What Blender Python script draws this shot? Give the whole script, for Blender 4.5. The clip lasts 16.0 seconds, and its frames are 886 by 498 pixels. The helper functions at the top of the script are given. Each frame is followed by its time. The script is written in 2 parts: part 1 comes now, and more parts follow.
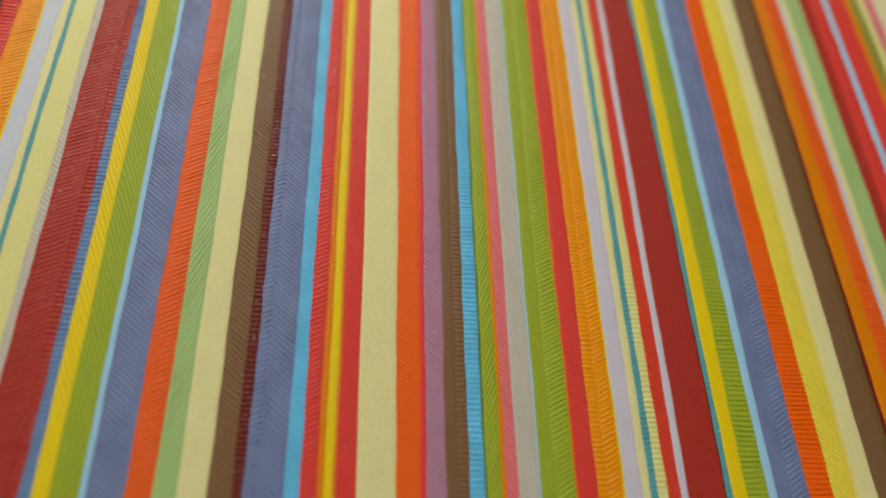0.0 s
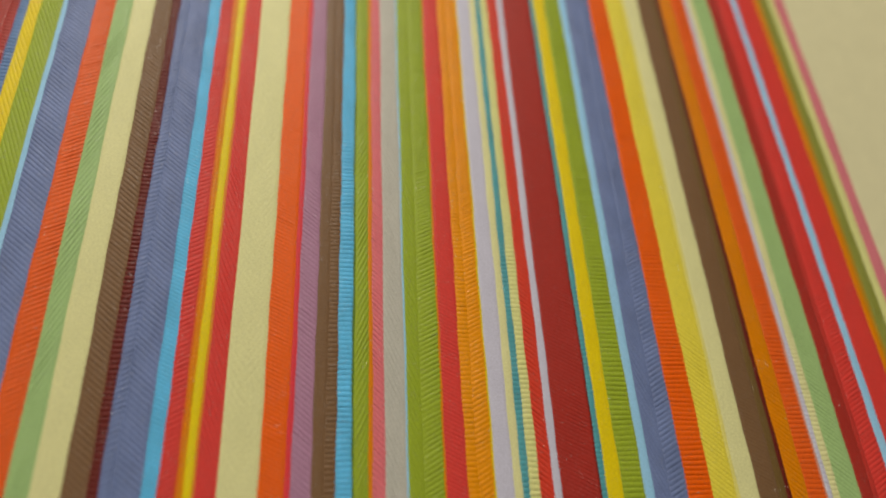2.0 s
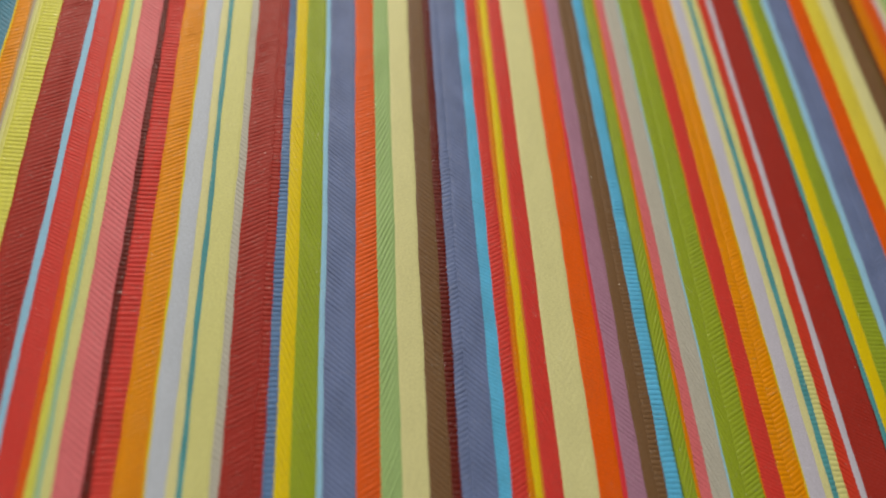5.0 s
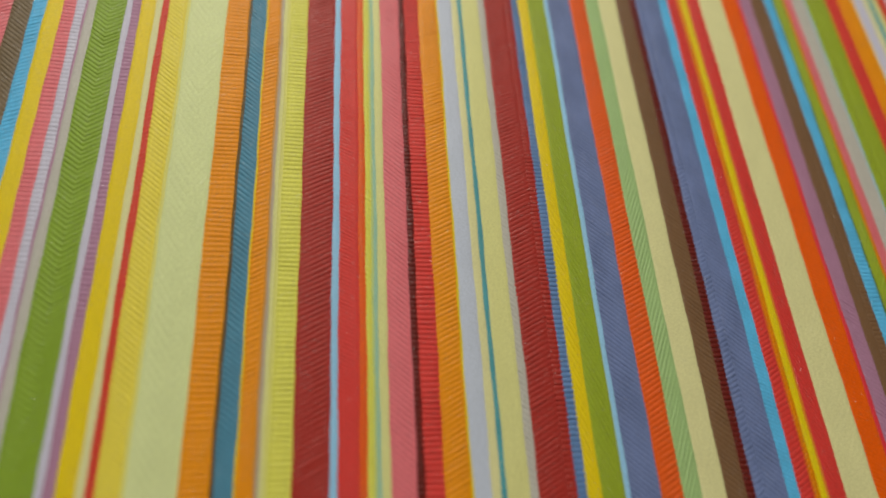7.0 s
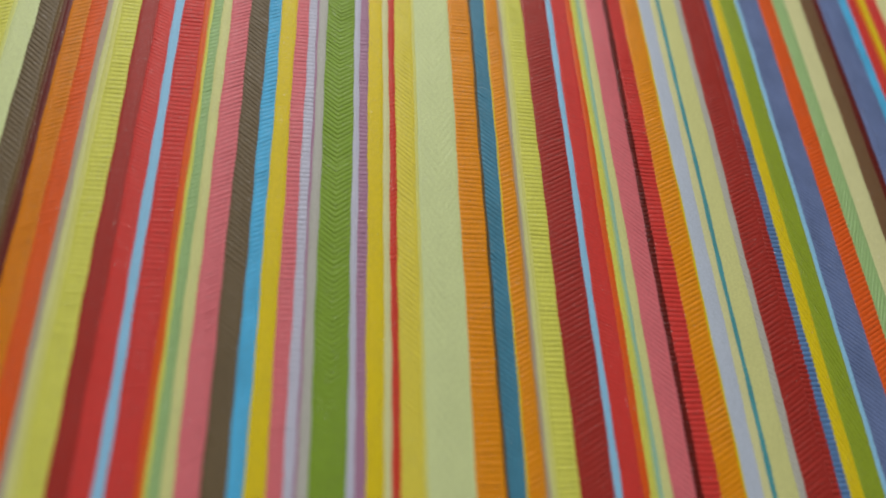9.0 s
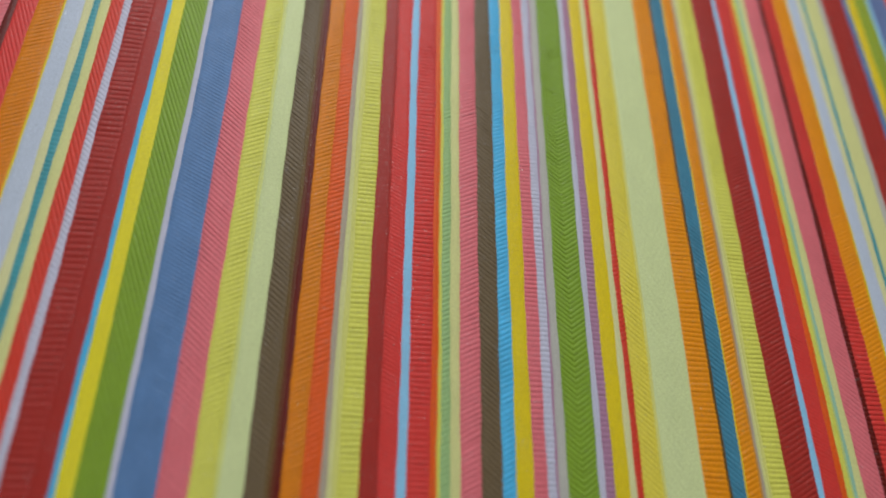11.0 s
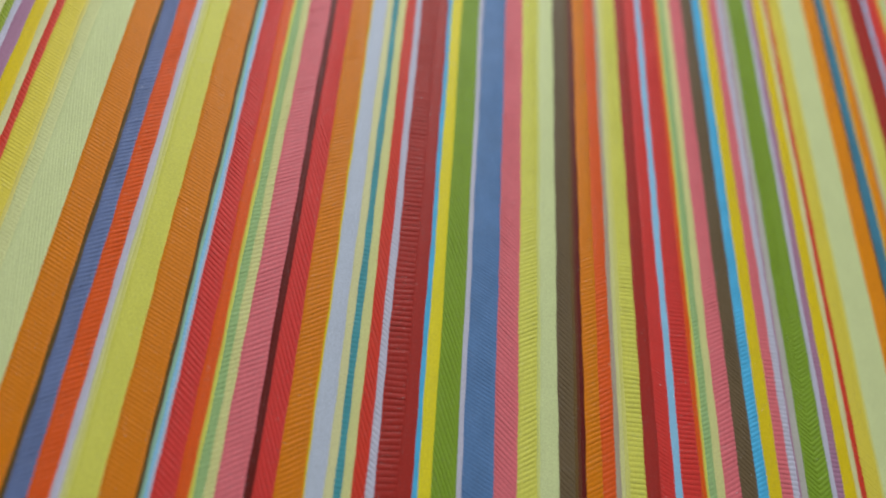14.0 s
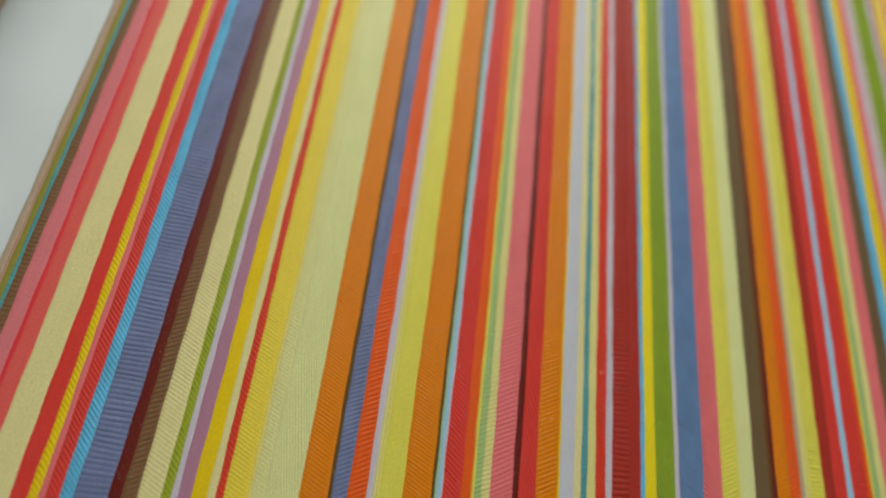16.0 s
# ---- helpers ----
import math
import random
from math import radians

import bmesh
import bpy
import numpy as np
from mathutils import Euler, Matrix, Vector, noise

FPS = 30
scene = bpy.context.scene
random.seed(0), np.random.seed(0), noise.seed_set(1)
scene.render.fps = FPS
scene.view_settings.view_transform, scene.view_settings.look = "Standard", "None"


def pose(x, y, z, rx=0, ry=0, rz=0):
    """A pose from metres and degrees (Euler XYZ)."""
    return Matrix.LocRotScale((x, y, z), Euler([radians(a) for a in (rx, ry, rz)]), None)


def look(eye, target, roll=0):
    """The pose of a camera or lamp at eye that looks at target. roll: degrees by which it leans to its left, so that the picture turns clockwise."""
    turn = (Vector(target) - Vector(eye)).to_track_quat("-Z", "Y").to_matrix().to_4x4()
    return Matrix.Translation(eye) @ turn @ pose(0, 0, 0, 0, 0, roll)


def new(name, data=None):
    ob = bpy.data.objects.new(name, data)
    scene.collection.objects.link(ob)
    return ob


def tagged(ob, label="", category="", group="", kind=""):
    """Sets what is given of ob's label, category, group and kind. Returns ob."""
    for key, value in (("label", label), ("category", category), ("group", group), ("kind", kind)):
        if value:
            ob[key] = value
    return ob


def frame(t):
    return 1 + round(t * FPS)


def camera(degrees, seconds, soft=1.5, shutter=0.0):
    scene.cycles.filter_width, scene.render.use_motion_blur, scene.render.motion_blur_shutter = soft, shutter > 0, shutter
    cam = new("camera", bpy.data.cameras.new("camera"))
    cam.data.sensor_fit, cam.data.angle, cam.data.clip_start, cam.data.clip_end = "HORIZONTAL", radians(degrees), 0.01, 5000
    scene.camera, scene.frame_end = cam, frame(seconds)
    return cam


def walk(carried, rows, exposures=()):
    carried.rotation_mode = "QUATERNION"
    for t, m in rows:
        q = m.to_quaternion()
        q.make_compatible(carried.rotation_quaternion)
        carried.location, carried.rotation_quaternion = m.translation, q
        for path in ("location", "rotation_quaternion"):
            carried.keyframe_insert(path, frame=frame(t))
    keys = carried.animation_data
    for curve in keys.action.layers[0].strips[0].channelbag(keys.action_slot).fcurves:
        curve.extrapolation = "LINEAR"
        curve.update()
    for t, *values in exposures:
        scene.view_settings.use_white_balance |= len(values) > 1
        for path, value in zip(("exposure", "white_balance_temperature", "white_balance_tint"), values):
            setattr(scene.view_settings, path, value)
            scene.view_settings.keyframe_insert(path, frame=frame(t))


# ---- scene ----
# ---- camera and its way ----
cam = camera(65, 16.0, soft=2.2)
ROWS = [
    (0.0, pose(0.00012, 0.01800, 0.12000, 27.598, -11.450, -1.371)),
    (0.5, pose(0.01561, 0.01376, 0.12340, 27.740, -11.466, -1.657)),
    (1.0, pose(0.02170, 0.01163, 0.12367, 27.841, -11.353, -2.291)),
    (1.5, pose(0.02831, 0.01048, 0.12293, 27.901, -11.277, -2.544)),
    (2.0, pose(0.02233, 0.01018, 0.12401, 28.067, -11.321, -2.986)),
    (2.5, pose(0.01431, 0.00983, 0.12161, 28.084, -11.305, -3.217)),
    (3.0, pose(0.00149, 0.00939, 0.11990, 28.080, -11.280, -3.333)),
    (3.5, pose(-0.01004, 0.00915, 0.11775, 27.953, -11.219, -3.407)),
    (5.8, pose(-0.05345, 0.01431, 0.12008, 27.168, -10.826, -3.542)),
    (6.0, pose(-0.05959, 0.01404, 0.11969, 27.089, -10.813, -3.650)),
    (6.5, pose(-0.07478, 0.01343, 0.11784, 26.989, -10.874, -3.499)),
    (7.0, pose(-0.08585, 0.01315, 0.11477, 26.838, -10.820, -3.438)),
    (7.5, pose(-0.09593, 0.01312, 0.11453, 26.863, -10.890, -3.355)),
    (8.0, pose(-0.11024, 0.01160, 0.11167, 26.690, -10.856, -3.144)),
    (8.5, pose(-0.12178, 0.01044, 0.11122, 26.558, -10.883, -2.760)),
    (9.0, pose(-0.13040, 0.00840, 0.10833, 26.541, -10.987, -2.444)),
    (9.5, pose(-0.14332, 0.00639, 0.10914, 26.194, -10.962, -1.849)),
    (9.7, pose(-0.15057, 0.00589, 0.11010, 26.148, -11.000, -1.635)),
    (11.8, pose(-0.18771, 0.00064, 0.11757, 25.926, -12.137, 1.453)),
    (12.0, pose(-0.19318, -0.00080, 0.11644, 25.920, -12.217, 1.588)),
    (12.5, pose(-0.20524, -0.00311, 0.11598, 26.024, -12.499, 2.003)),
    (13.0, pose(-0.21278, -0.00524, 0.11756, 25.957, -12.649, 2.508)),
    (13.5, pose(-0.22311, -0.00792, 0.12155, 25.846, -12.776, 3.083)),
    (14.0, pose(-0.23182, -0.01211, 0.12657, 25.780, -12.924, 3.518)),
    (14.5, pose(-0.24369, -0.01765, 0.12738, 25.570, -13.057, 3.982)),
    (15.0, pose(-0.26208, -0.02578, 0.12649, 25.364, -13.330, 4.800)),
    (15.5, pose(-0.27459, -0.03160, 0.13139, 25.166, -13.554, 5.638)),
    (16.0, pose(-0.28440, -0.03563, 0.14005, 24.971, -13.758, 6.613)),
]
EXPOSURES = [(0.0, 0.07, 7200, 10), (2.0, 0.05, 7150, 10), (3.5, 0.02, 7150, 10), (7.0, -0.05, 6850, 10), (9.0, -0.12, 6250, 10), (12.5, -0.05, 5950, 10), (14.5, -0.03, 6050, 10), (16.0, -0.02, 7100, 10)]
walk(cam, ROWS, EXPOSURES)
cam.data.dof.use_dof = True
cam.data.dof.focus_distance = 0.135
cam.data.dof.aperture_fstop = 6.2

# ---- world and light ----
world = bpy.data.worlds.new("sky")
scene.world = world
world.use_nodes = True
wn = world.node_tree
sky = wn.nodes.new("ShaderNodeTexSky")
sky.sky_type, sky.sun_disc = "NISHITA", False
sky.sun_elevation, sky.sun_rotation = radians(35), radians(150)
wn.nodes["Background"].inputs["Strength"].default_value = 0.08
wn.links.new(sky.outputs[0], wn.nodes["Background"].inputs["Color"])

# Added key lamp, no source seen; kept close for a falloff across the cloth.
assumed_lamp = bpy.data.lights.new("assumed_lamp", "AREA")
assumed_lamp.shape, assumed_lamp.size, assumed_lamp.size_y = "RECTANGLE", 0.8, 0.6
assumed_lamp.energy, assumed_lamp.color = 16.6, (1.0, 0.958, 0.885)
new("assumed_lamp", assumed_lamp).matrix_world = look((-0.22, 0.95, 0.74), (-0.12, 0.05, 0.0))

# ---- materials ----
HUES = {
    "cream": "cccb96", "straw": "c9ca88", "pistachio": "c6d198", "lemon": "cbcb58", "mustard": "d4c648",
    "gold": "d4bd16", "amber": "ce7904", "orange": "dc590a", "tangerine": "d5571a", "red": "c83a34",
    "scarlet": "c63b2a", "crimson": "cf3640", "coral": "cf5a56", "brick": "9b2d25", "maroon": "5e1913",
    "rosewood": "ab8678", "rose": "c8727c", "pink": "d06c74", "mauve": "a07691", "lavender": "b9b9cb",
    "silver": "afaea6", "taupe": "a69a88", "brown": "70543a", "umber": "66573f", "darkolive": "56451f",
    "olive": "80843a", "green": "8a9d2b", "sage": "93b377", "seafoam": "8fb8a0", "teal": "48929c",
    "azure": "52addb", "sky": "8cbfe0", "blue": "65759f", "denim": "587aa8", "bark": "66502c", "leaf": "7a982c", "ice": "b3bdcd", "sun": "d8cc24", "marigold": "da890a", "linen": "cac6a2", "forest": "4f6f2a", "petrol": "457e98",
}


def linear(text):
    def one(c):
        return c / 12.92 if c <= 0.04045 else ((c + 0.055) / 1.055) ** 2.4
    return tuple(one(int(text[i:i + 2], 16) / 255) for i in (0, 2, 4))


def nodes_of(name, roughness=0.5):
    mat = bpy.data.materials.new(name)
    mat.use_nodes = True
    tree = mat.node_tree
    return mat, tree, tree.nodes["Principled BSDF"]


def texture(tree, scale, detail=2.0, stretch=(1, 1, 1)):
    place = tree.nodes.new("ShaderNodeTexCoord")
    mapping = tree.nodes.new("ShaderNodeMapping")
    mapping.inputs["Scale"].default_value = stretch
    grain = tree.nodes.new("ShaderNodeTexNoise")
    grain.inputs["Scale"].default_value, grain.inputs["Detail"].default_value = scale, detail
    tree.links.new(place.outputs["Object"], mapping.inputs[0])
    tree.links.new(mapping.outputs[0], grain.inputs["Vector"])
    return grain


def ramp(tree, source, low, high, start=0.3, end=0.7):
    node = tree.nodes.new("ShaderNodeMapRange")
    node.inputs[1].default_value, node.inputs[2].default_value = start, end
    node.inputs[3].default_value, node.inputs[4].default_value = low, high
    tree.links.new(source, node.inputs[0])
    return node.outputs[0]


def multiply(tree, a, b):
    node = tree.nodes.new("ShaderNodeMath")
    node.operation = "MULTIPLY"
    tree.links.new(a, node.inputs[0])
    tree.links.new(b, node.inputs[1])
    return node.outputs[0]


def yarn(name, hue):
    """Dyed, slightly lustrous thread: fine fibres across the stripe, faint wear at a larger scale."""
    mat, tree, shader = nodes_of(name + "_yarn")
    r, g, b = linear(hue)
    mottle = 0.12 if b > g and r < 0.2 else 0.03       # blue yarns are space-dyed, the others even
    fibre = texture(tree, 3200, 3.0, (0.7, 1.3, 1))
    blotch = texture(tree, 230, 4.0, (1.0, 0.6, 1))
    value = multiply(tree, ramp(tree, fibre.outputs["Fac"], 0.86, 1.12), ramp(tree, blotch.outputs["Fac"], 0.995 - mottle, 1.0 + mottle * 0.7))
    tint = tree.nodes.new("ShaderNodeHueSaturation")
    tint.inputs["Color"].default_value = (r, g, b, 1)
    tree.links.new(value, tint.inputs["Value"])
    tree.links.new(tint.outputs[0], shader.inputs["Base Color"])
    fleck = texture(tree, 2900, 1.5, (0.6, 1.3, 1))
    tree.links.new(ramp(tree, fleck.outputs["Fac"], 0.50, 0.30, 0.62, 0.75), shader.inputs["Roughness"])
    tree.links.new(ramp(tree, fleck.outputs["Fac"], 0.12, 0.50, 0.60, 0.74), shader.inputs["Specular IOR Level"])
    tree.links.new(ramp(tree, fleck.outputs["Fac"], 0.0, 0.62, 0.55, 0.66), shader.inputs["Coat Weight"])
    shader.inputs["Coat Roughness"].default_value = 0.16
    shader.inputs["Coat IOR"].default_value = 1.8
    glint = texture(tree, 3000, 0.0)
    facet = tree.nodes.new("ShaderNodeBump")
    facet.inputs["Strength"].default_value, facet.inputs["Distance"].default_value = 1.0, 0.0004
    tree.links.new(glint.outputs["Fac"], facet.inputs["Height"])
    tree.links.new(facet.outputs[0], shader.inputs["Coat Normal"])
    shader.inputs["Sheen Weight"].default_value = 0.0
    bump = tree.nodes.new("ShaderNodeBump")
    bump.inputs["Strength"].default_value, bump.inputs["Distance"].default_value = 0.30, 0.00005
    tree.links.new(fibre.outputs["Fac"], bump.inputs["Height"])
    tree.links.new(bump.outputs[0], shader.inputs["Normal"])
    return mat


def paint(name, colour, roughness, scale):
    mat, tree, shader = nodes_of(name)
    grain = texture(tree, scale, 4.0)
    tint = tree.nodes.new("ShaderNodeHueSaturation")
    tint.inputs["Color"].default_value = (*colour, 1)
    tree.links.new(ramp(tree, grain.outputs["Fac"], 0.94, 1.04), tint.inputs["Value"])
    tree.links.new(tint.outputs[0], shader.inputs["Base Color"])
    tree.links.new(ramp(tree, grain.outputs["Fac"], roughness - 0.06, roughness + 0.08), shader.inputs["Roughness"])
    bump = tree.nodes.new("ShaderNodeBump")
    bump.inputs["Strength"].default_value, bump.inputs["Distance"].default_value = 0.15, 0.0005
    tree.links.new(grain.outputs["Fac"], bump.inputs["Height"])
    tree.links.new(bump.outputs[0], shader.inputs["Normal"])
    return mat


YARNS = {name: yarn(name, hue) for name, hue in HUES.items()}


def yarn_of(name):
    """The yarn of that name; two names joined by * give their blend."""
    if name not in YARNS:
        one, two = (HUES[part] for part in name.split("*"))
        YARNS[name] = yarn(name.replace("*", "_"), "".join("%02x" % ((int(one[i:i + 2], 16) + int(two[i:i + 2], 16)) // 2) for i in (0, 2, 4)))
    return YARNS[name]


BACKING = yarn("backing", "b8b28c")
LACQUER = paint("white_lacquer", (0.54, 0.65, 0.72), 0.42, 30)
PLASTER = paint("wall_plaster", (0.72, 0.71, 0.68), 0.8, 8)
CEILING = paint("ceiling_paint", (0.8, 0.8, 0.78), 0.85, 8)
BOARDS = paint("floor_boards", (0.30, 0.24, 0.18), 0.5, 14)


def mesh_from(name, verts, faces, material, smooth=False):
    data = bpy.data.meshes.new(name)
    data.from_pydata(verts, [], faces)
    data.materials.append(material)
    data.polygons.foreach_set("use_smooth", [smooth] * len(data.polygons))
    data.update()
    return data


def box(name, x0, x1, y0, y1, z0, z1, material, bevel=0.0, segments=4):
    bm = bmesh.new()
    bmesh.ops.create_cube(bm, size=1.0)
    for v in bm.verts:
        v.co = ((x0 + x1) / 2 + v.co.x * (x1 - x0), (y0 + y1) / 2 + v.co.y * (y1 - y0), (z0 + z1) / 2 + v.co.z * (z1 - z0))
    if bevel:
        bmesh.ops.bevel(bm, geom=bm.edges[:], offset=bevel, segments=segments, profile=0.5, affect="EDGES")
    data = bpy.data.meshes.new(name)
    bm.to_mesh(data)
    bm.free()
    data.materials.append(material)
    data.polygons.foreach_set("use_smooth", [bool(bevel)] * len(data.polygons))
    return new(name, data)


# ---- unseen plain room that closes the place and bounces light ----
FLOOR_Z, CEIL_Z, TABLE_Z = -0.75, 2.1, -0.0014
tagged(box("floor", -1.9, 1.9, -1.7, 1.1, FLOOR_Z - 0.1, FLOOR_Z, BOARDS), "plain brown floor under the white table", "floor", kind="structure")
tagged(box("ceiling", -1.9, 1.9, -1.7, 1.1, CEIL_Z, CEIL_Z + 0.1, CEILING), "plain white painted ceiling", "ceiling", kind="structure")
for name, spot in (("wall_south", (-1.9, 1.9, -1.8, -1.7)), ("wall_west", (-2.0, -1.9, -1.8, 1.2)), ("wall_east", (1.9, 2.0, -1.8, 1.2))):
    tagged(box(name, *spot, FLOOR_Z - 0.1, CEIL_Z + 0.1, PLASTER), "plain off-white plastered wall", "wall", kind="structure")
# unseen north wall with an assumed opening between sill and lintel, behind the lamp
for name, x0, x1, z0, z1 in (("wall_north_sill", -1.9, 1.9, FLOOR_Z - 0.1, 0.35), ("wall_north_lintel", -1.9, 1.9, 1.25, CEIL_Z + 0.1),
                             ("wall_north_west", -1.9, -0.75, 0.35, 1.25), ("wall_north_east", 0.3, 1.9, 0.35, 1.25)):
    tagged(box(name, x0, x1, 1.1, 1.2, z0, z1, PLASTER), "plain off-white plastered wall, unseen, beside an assumed opening", "wall", kind="structure")

# ---- the table ----
table = tagged(new("table"), "white lacquered table with a rounded edge", "table")
table.location = (-0.05, 0.0, FLOOR_Z)
for name, spot, bevel in (("tabletop", (-0.376, 0.55, -0.40, 0.55, TABLE_Z - 0.050, TABLE_Z), 0.022),):
    top = box(name, *spot, LACQUER, bevel, 6)
    top.parent = table
    top.location = (0.05, 0.0, -FLOOR_Z)
for x in (-0.30, 0.47):
    for y in (-0.33, 0.48):
        leg = box("leg", x - 0.022, x + 0.022, y - 0.022, y + 0.022, FLOOR_Z, TABLE_Z - 0.050, LACQUER, 0.004, 2)
        leg.parent = table
        leg.location = (0.05, 0.0, -FLOOR_Z)

# ---- the striped cloth ----
# Each stripe: yarn (two yarns joined by * are twisted together), width in millimetres, weave. Weaves: p plain, f fine twill, h, x and k ribs
# across, d and D ribs rising to the right (flat, steep), b, B and r falling to the right, v herringbone, H faint herringbone,
# S long faint ribs.
LEFT_EDGE = -0.34461
HEM_SIDE = (
    "taupe 1.24 p, rosewood 0.50 p, olive 1.20 p, teal 0.70 b, brown 1.71 h, rose 2.84 p, crimson 0.71 p, coral 2.74 p, cream 5.10 p",
    "red 2.97 p, gold 1.49 r, pink 1.04 p, red 2.36 r, azure 2.20 r, blue 5.63 h, maroon 2.08 p, brown 2.60 d, cream 3.95 f",
    "green 1.61 r, lavender 1.11 p, mauve 2.41 p, gold 2.66 p, cream 1.41 p, scarlet 1.51 b, mustard 3.98 f, mustard*cream 0.66 p, straw*pistachio 2.35 f, pistachio 6.39 S",
)
ORANGE_SIDE = (
    "amber 5.19 f, darkolive 0.76 p, blue 3.03 d, tangerine 3.45 d, lavender 1.24 p, straw 0.65 p, straw*lemon 0.65 p, lemon 4.46 p, amber 5.61 f, darkolive 0.65 p",
    "seafoam 0.54 p, sky 0.62 h, lavender 0.39 p, red 3.75 b, tangerine 2.02 p, lemon*tangerine 0.23 p, lemon 0.54 p, sage 1.52 d, straw 1.67 d, pink 4.73 d, maroon 1.33 p, red 3.58 B",
    "amber 4.63 d, gold 0.35 p, ice 3.28 p, cream 1.56 p, teal 1.33 h, straw 1.79 p, scarlet 2.42 B, lavender 1.42 b, brick 4.15 k, brick 2.55 p, azure 0.94 p",
    "sun 2.49 p, leaf 4.53 B, lavender 0.97 p",
)
BLUE_MIDDLE = (
    "denim 5.91 f, pink 4.53 b, lemon 3.85 d, lemon*pistachio 0.64 p, pistachio 3.64 p, umber 3.31 b, bark 0.64 b, bark*maroon 0.64 p, maroon 0.90 p, amber 3.25 d, tangerine 2.79 d, taupe 0.99 p",
    "straw 0.85 p, straw*lemon 0.85 p, lemon 3.39 h, brick 2.98 p, red 3.10 f, sky 1.54 p, red 3.96 h, tangerine 0.97 p, lemon*tangerine 0.22 p, lemon 0.51 p, sage 1.61 d",
    "straw 1.76 p, pink 3.66 d, umber 3.60 b, azure 2.43 d, gold 2.96 p, pink 2.47 h, lavender 1.60 h, mauve 0.40 p, silver 1.58 p",
    "leaf 5.63 v, lavender 1.12 p, mauve 1.65 h, gold 2.90 p",
)
CREAM_MIDDLE = (
    "cream 1.19 p, scarlet 1.24 d, mustard 3.66 b, mustard*pistachio 0.56 p, pistachio 7.49 H, marigold 4.48 h, darkolive 0.55 p, petrol 2.94 b, gold 0.29 p, marigold 2.57 d, amber*taupe 0.35 p, taupe 0.53 p",
    "straw 0.64 p, straw*lemon 0.64 p, lemon 3.60 h, brick 5.86 d, sky 1.20 p, red 3.61 f, tangerine 1.26 p, lemon 1.04 b, lemon*seafoam 0.43 b, seafoam 0.64 b, straw 1.57 p",
    "pink 4.19 b, maroon 1.22 x, red 3.27 x, marigold 4.22 d, gold 0.37 p, ice 3.17 p, cream 1.49 p, teal 0.88 b, straw 4.08 p, silver 1.41 b",
    "brick 5.08 d, brick 1.60 x, denim 1.68 x, gold 2.58 B, green 4.15 B, sky 0.94 p",
)
GREEN_SIDE = (
    "blue 5.53 b, tangerine 4.14 d, sage 3.49 D, cream 4.64 p, brown 3.75 b, maroon 1.67 x, blue 1.92 d, blue 4.49 b, azure 2.41 f, red 2.59 d",
    "red*amber 0.34 d, amber 0.82 d, amber*gold 0.20 p, gold 1.36 p, red*gold 0.46 p, red 3.34 B, cream 6.60 H, orange 4.37 f, crimson 0.88 p, mauve 3.41 b, brown 2.26 p, brown 1.85 h, azure 2.66 h",
    "forest 0.37 p, green 2.68 D, amber 0.72 p, pink 2.11 r, silver 3.85 B, sky 0.29 p, green 2.67 B, green 3.67 d, amber 0.33 p, red 3.74 f, marigold 2.05 h, marigold 2.76 d, gold 0.31 p, lavender 3.36 p, cream 1.56 p",
    "teal 1.35 h, straw 1.86 h",
)
FAR_SIDE = (
    "scarlet 2.62 b, lavender 1.45 p, brick 7.37 f, maroon 0.28 p, teal 1.10 h, gold 3.02 p, green 4.32 h, sky 1.76 p, blue 3.39 B, blue 3.39 d, orange 5.18 h",
    "mustard 4.85 b, mustard*cream 0.71 p, cream 4.02 p, brown 4.37 f, bark 1.53 p, maroon 0.97 p, amber 3.74 b, tangerine 3.76 h, lavender*tangerine 0.46 p, lavender 1.07 h, cream 1.71 h, sage 4.71 b",
    "brick 2.86 p, brick*red 0.95 p, red 3.99 d, sky 1.83 p, red 6.04 p, amber 1.32 p, amber*olive 0.88 b, olive 2.54 d, straw 2.19 b, rose 3.12 b",
)
WARP_PLAN = HEM_SIDE + ORANGE_SIDE + BLUE_MIDDLE + CREAM_MIDDLE + GREEN_SIDE + FAR_SIDE
# ribs: slope, pitch and depth in millimetres
WEAVES = {
    "p": (0.0, 1.60, 0.006), "f": (-0.5, 0.80, 0.045), "h": (0.0, 0.95, 0.098), "x": (0.0, 0.95, 0.130), "k": (0.05, 1.20, 0.110),
    "d": (0.55, 0.98, 0.098), "D": (2.2, 1.80, 0.125), "b": (-0.85, 1.05, 0.098), "B": (-2.4, 1.90, 0.135), "r": (-1.05, 1.02, 0.125),
    "v": (0.78, 1.05, 0.095), "H": (1.60, 1.90, 0.024), "S": (-5.0, 2.60, 0.050),
}
WORDS = {"p": "plain weave", "f": "fine twill", "h": "ribs across", "x": "deep ribs across", "k": "coarse ribs across", "d": "slanting ribs", "D": "steep ribs", "b": "slanting ribs",
         "B": "steep ribs", "r": "rope twill", "v": "herringbone ribs", "H": "faint herringbone ribs", "S": "faint long ribs", "s": "plain weave"}
Y_NEAR, Y_FAR = -0.036, 0.186        # finely woven stretch; beyond it the stripes run on to the hems
CLOTH_NEAR, CLOTH_FAR = -0.16, 0.30
dice = np.random.default_rng(7)


def sag(x):
    """The cloth rolls down over its own hem at the left edge."""
    over = np.clip((LEFT_EDGE + 0.0024 - x) / 0.0024, 0, 1.6)
    return -0.0003 * over ** 2


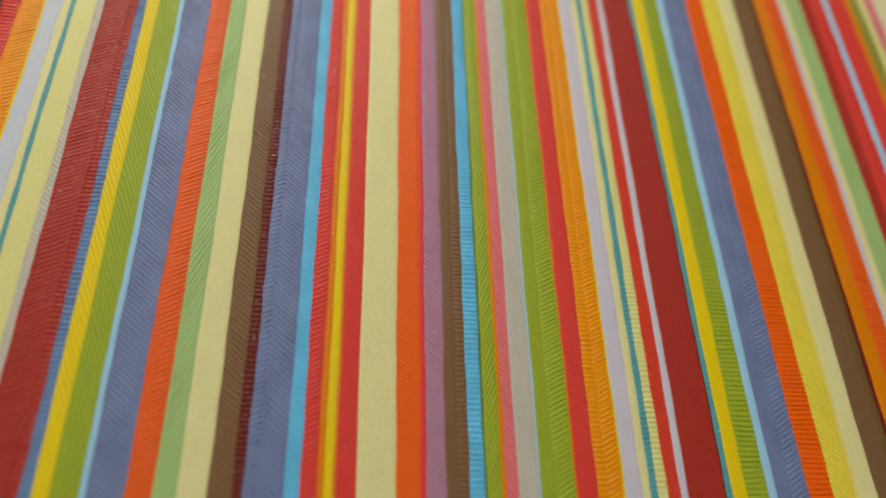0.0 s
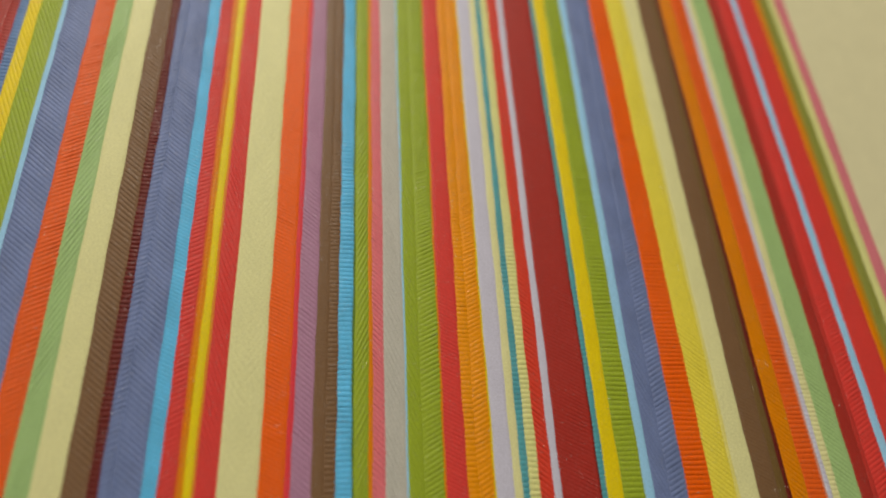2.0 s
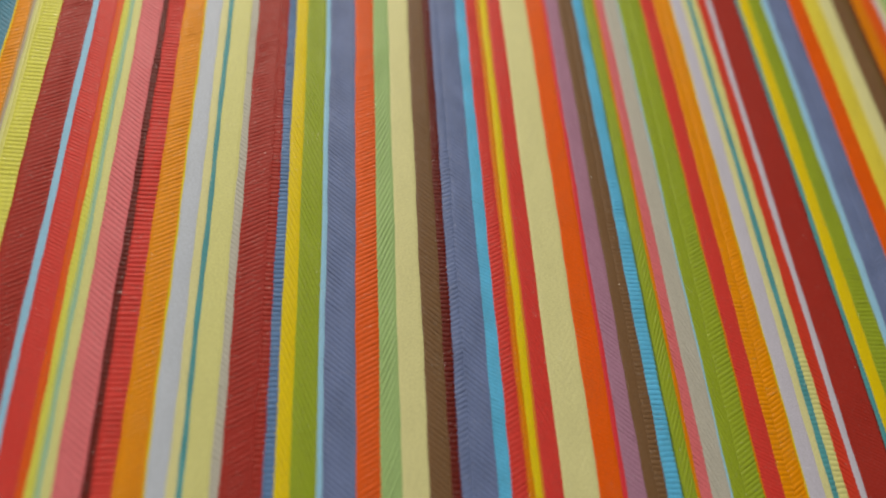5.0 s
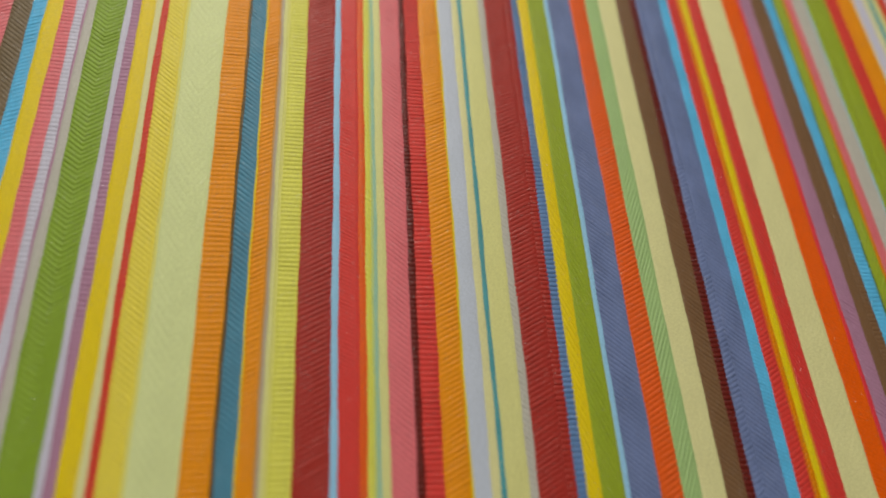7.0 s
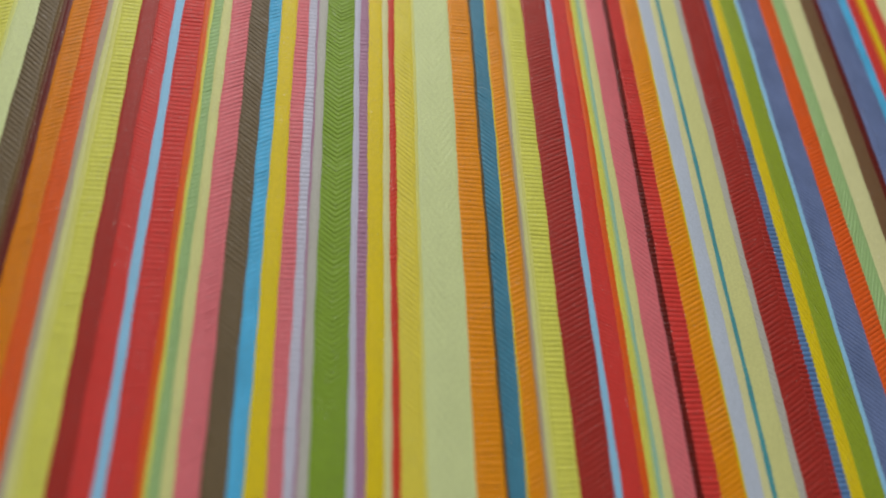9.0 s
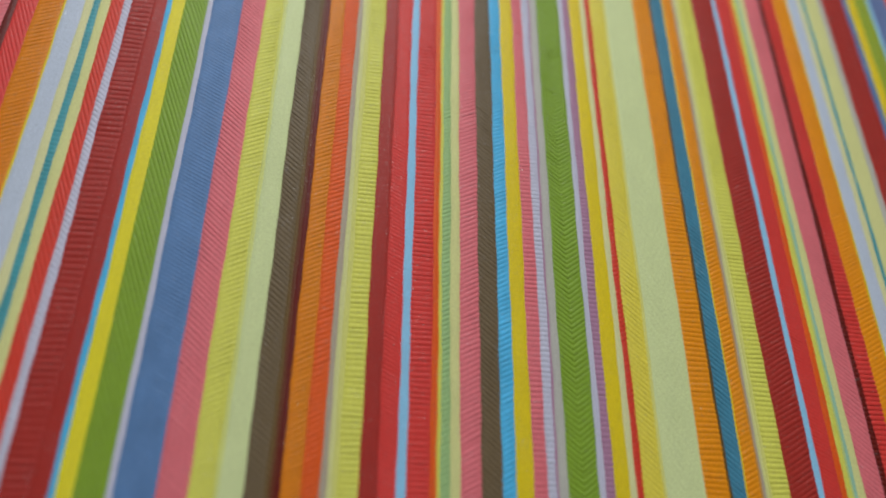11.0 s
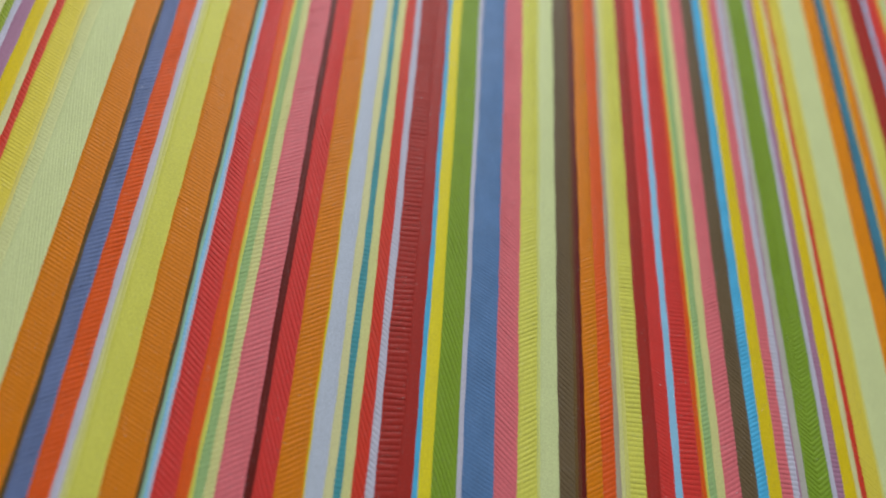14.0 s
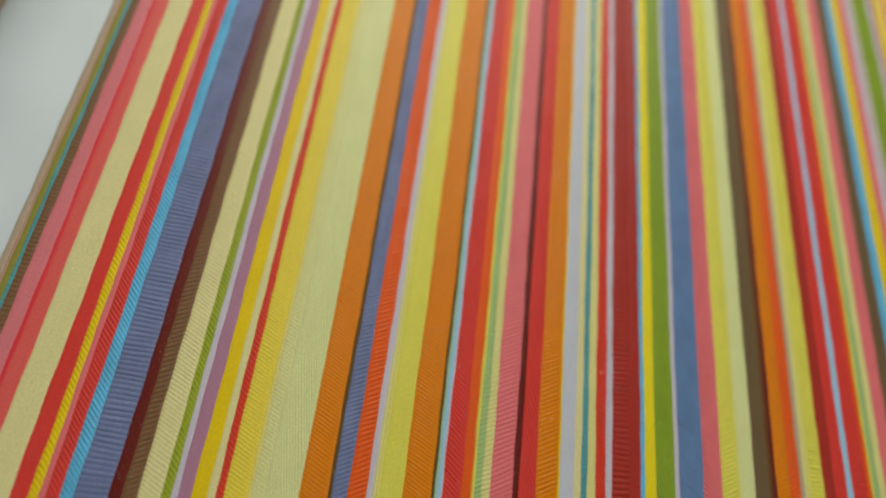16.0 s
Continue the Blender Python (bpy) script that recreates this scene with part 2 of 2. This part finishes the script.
def stripe_mesh(name, x0, x1, weave, material):
    slope, pitch, depth = WEAVES[weave]
    pitch, depth = pitch / 1000, depth / 1000
    pitch *= 1 + 0.06 * (dice.random() - 0.5)
    width = x1 - x0
    depth *= min(1.0, 0.35 + width / 0.0035)        # a cord of few threads is nearly round
    inner = max(1, int(round(width / 0.0009)))
    inner += 1 - inner % 2 if weave in "vH" else 0
    edge = min(0.00030, width * 0.14)
    across = np.concatenate([[x0 - 0.00020, x0 + edge * 0.2], x0 + width * (np.arange(inner) + 1) / (inner + 1), [x1 - edge * 0.2, x1 + 0.00020]])
    n = len(across)
    count = int((Y_FAR - Y_NEAR) / pitch * 6)
    along = Y_NEAR + np.arange(count) * pitch / 6
    turn = np.arange(count) % 6
    centre = (x0 + x1) / 2
    lean = slope * (np.abs(across - centre) - width / 4) if weave in "vH" else slope * (across - centre)
    xs = np.repeat(across[None, :], count, 0)
    ys = along[:, None] + lean[None, :]
    # slow wandering of the ribs and unequal threads
    loose = np.repeat(np.clip(dice.standard_normal(count // 6 + 1), -1.5, 1.5), 6)[:count, None]
    bend = np.sin(along[:, None] * 470 + across[None, :] * 350 + centre * 4000) + np.sin(along[:, None] * 233 - across[None, :] * 250 + centre * 7000)
    ys = ys + pitch * (0.09 * bend + 0.03 * loose + 0.012 * dice.standard_normal((count, n)))
    thread = 1 + 0.22 * dice.standard_normal((count // 6 + 1, 1))
    height = np.array([0.28, 0.45, 0.50, 0.45, 0.22, -1.0])[turn][:, None] * depth * np.clip(np.repeat(thread, 6, 0)[:count], 0.3, 1.7)
    side = np.clip((across - x0) / width, 0, 1) if dice.random() < 0.5 else np.clip((x1 - across) / width, 0, 1)
    strong = 1.0 if weave in "hxkrvpsH" else np.clip(0.45 + 0.9 * side, 0, 1.1)
    crown = 0.000025 * np.sqrt(np.clip(1 - ((across - centre) / (width / 2 + 1e-6)) ** 2, 0, 1))
    patchy = np.clip(0.92 + 0.42 * np.sin(along[:, None] * 190 + across[None, :] * 900 + x0 * 5000) * np.sin(along[:, None] * 83 - across[None, :] * 1400 + x1 * 3000), 0.4, 1.4)
    fade = np.full(n, 1.0)
    if weave != "x":
        fade[[0, 1, -2, -1]] = 0.15
    zs = height * strong * patchy * fade[None, :] + crown[None, :] + 0.000003 * dice.standard_normal((count, n)) + sag(across)[None, :]
    zs[:, 0] = sag(across)[0] - 0.00014
    zs[:, -1] = sag(across)[-1] - 0.00014
    # ribs reach a little over the neighbour, the gaps between them draw back
    reach = min(0.00010, width * 0.08) * (1.0 if depth > 0.00003 else 0.3) * (0.12 if abs(slope) > 1.5 else 1.0)
    tooth = np.array([0.3, 0.6, 0.7, 0.6, 0.2, -1.3])[turn] * reach * (0.35 + 1.1 * np.repeat(dice.random(count // 6 + 1), 6)[:count])
    wander = 0.00007 * np.sin(along * 140 + x0 * 900) + 0.00005 * np.sin(along * 520 + x0 * 2500)
    xs[:, :2] -= tooth[:, None]
    xs[:, -2:] += tooth[:, None]
    xs[:, :2] += wander[:, None]
    xs[:, -2:] += (0.00007 * np.sin(along * 140 + x1 * 900) + 0.00005 * np.sin(along * 520 + x1 * 2500))[:, None]
    # plain runs to both hems
    ends = []
    for y, row in ((CLOTH_NEAR, 0), (CLOTH_FAR, -1)):
        ends.append(np.stack([across, np.full(n, y), np.where((np.arange(n) == 0) | (np.arange(n) == n - 1), -0.00014, crown) + sag(across)], 1))
    body = np.stack([xs, ys, zs], 2).reshape(-1, 3)
    verts = np.concatenate([ends[0], body, ends[1]])
    rows = count + 2
    index = np.arange(rows * n).reshape(rows, n)
    faces = np.stack([index[:-1, :-1], index[:-1, 1:], index[1:, 1:], index[1:, :-1]], 2).reshape(-1, 4)
    data = bpy.data.meshes.new(name)
    data.vertices.add(len(verts))
    data.vertices.foreach_set("co", verts.ravel())
    data.loops.add(faces.size)
    data.loops.foreach_set("vertex_index", faces.ravel())
    data.polygons.add(len(faces))
    data.polygons.foreach_set("loop_start", np.arange(0, faces.size, 4))
    data.polygons.foreach_set("loop_total", np.full(len(faces), 4))
    data.polygons.foreach_set("use_smooth", np.ones(len(faces), dtype=bool))
    data.materials.append(material)
    data.update(calc_edges=True)
    data.validate()
    return data


cloth = tagged(new("striped_cloth"), "multicoloured striped woven cloth lying flat on a white table", "cloth")
cloth.location = (0.0, 0.0, TABLE_Z)
stripes = [entry.split() for line in WARP_PLAN for entry in line.split(", ")]
right = LEFT_EDGE + sum(float(w) for _, w, _ in stripes) / 1000
HEM_RIGHT = right + 0.06
backing = box("backing", LEFT_EDGE + 0.0012, HEM_RIGHT - 0.0005, CLOTH_NEAR + 0.0005, CLOTH_FAR - 0.0005, TABLE_Z, -0.0003, BACKING, 0.0003, 2)
backing.parent = cloth
backing.location = (0.0, 0.0, -TABLE_Z)
x = LEFT_EDGE
for hue, width, weave in stripes + [["linen", 60.0, "s"]]:
    x_next = x + float(width) / 1000
    if weave == "s":
        WEAVES["s"] = (0.0, 0.62, 0.012)
    piece = new("stripe", stripe_mesh("stripe", x, x_next, weave, yarn_of(hue)))
    piece.parent = cloth
    tagged(piece, "%s woven stripe with %s" % (hue.replace("*", " and "), WORDS[weave]))
    piece.location = (0.0, 0.0, -TABLE_Z)
    x = x_next
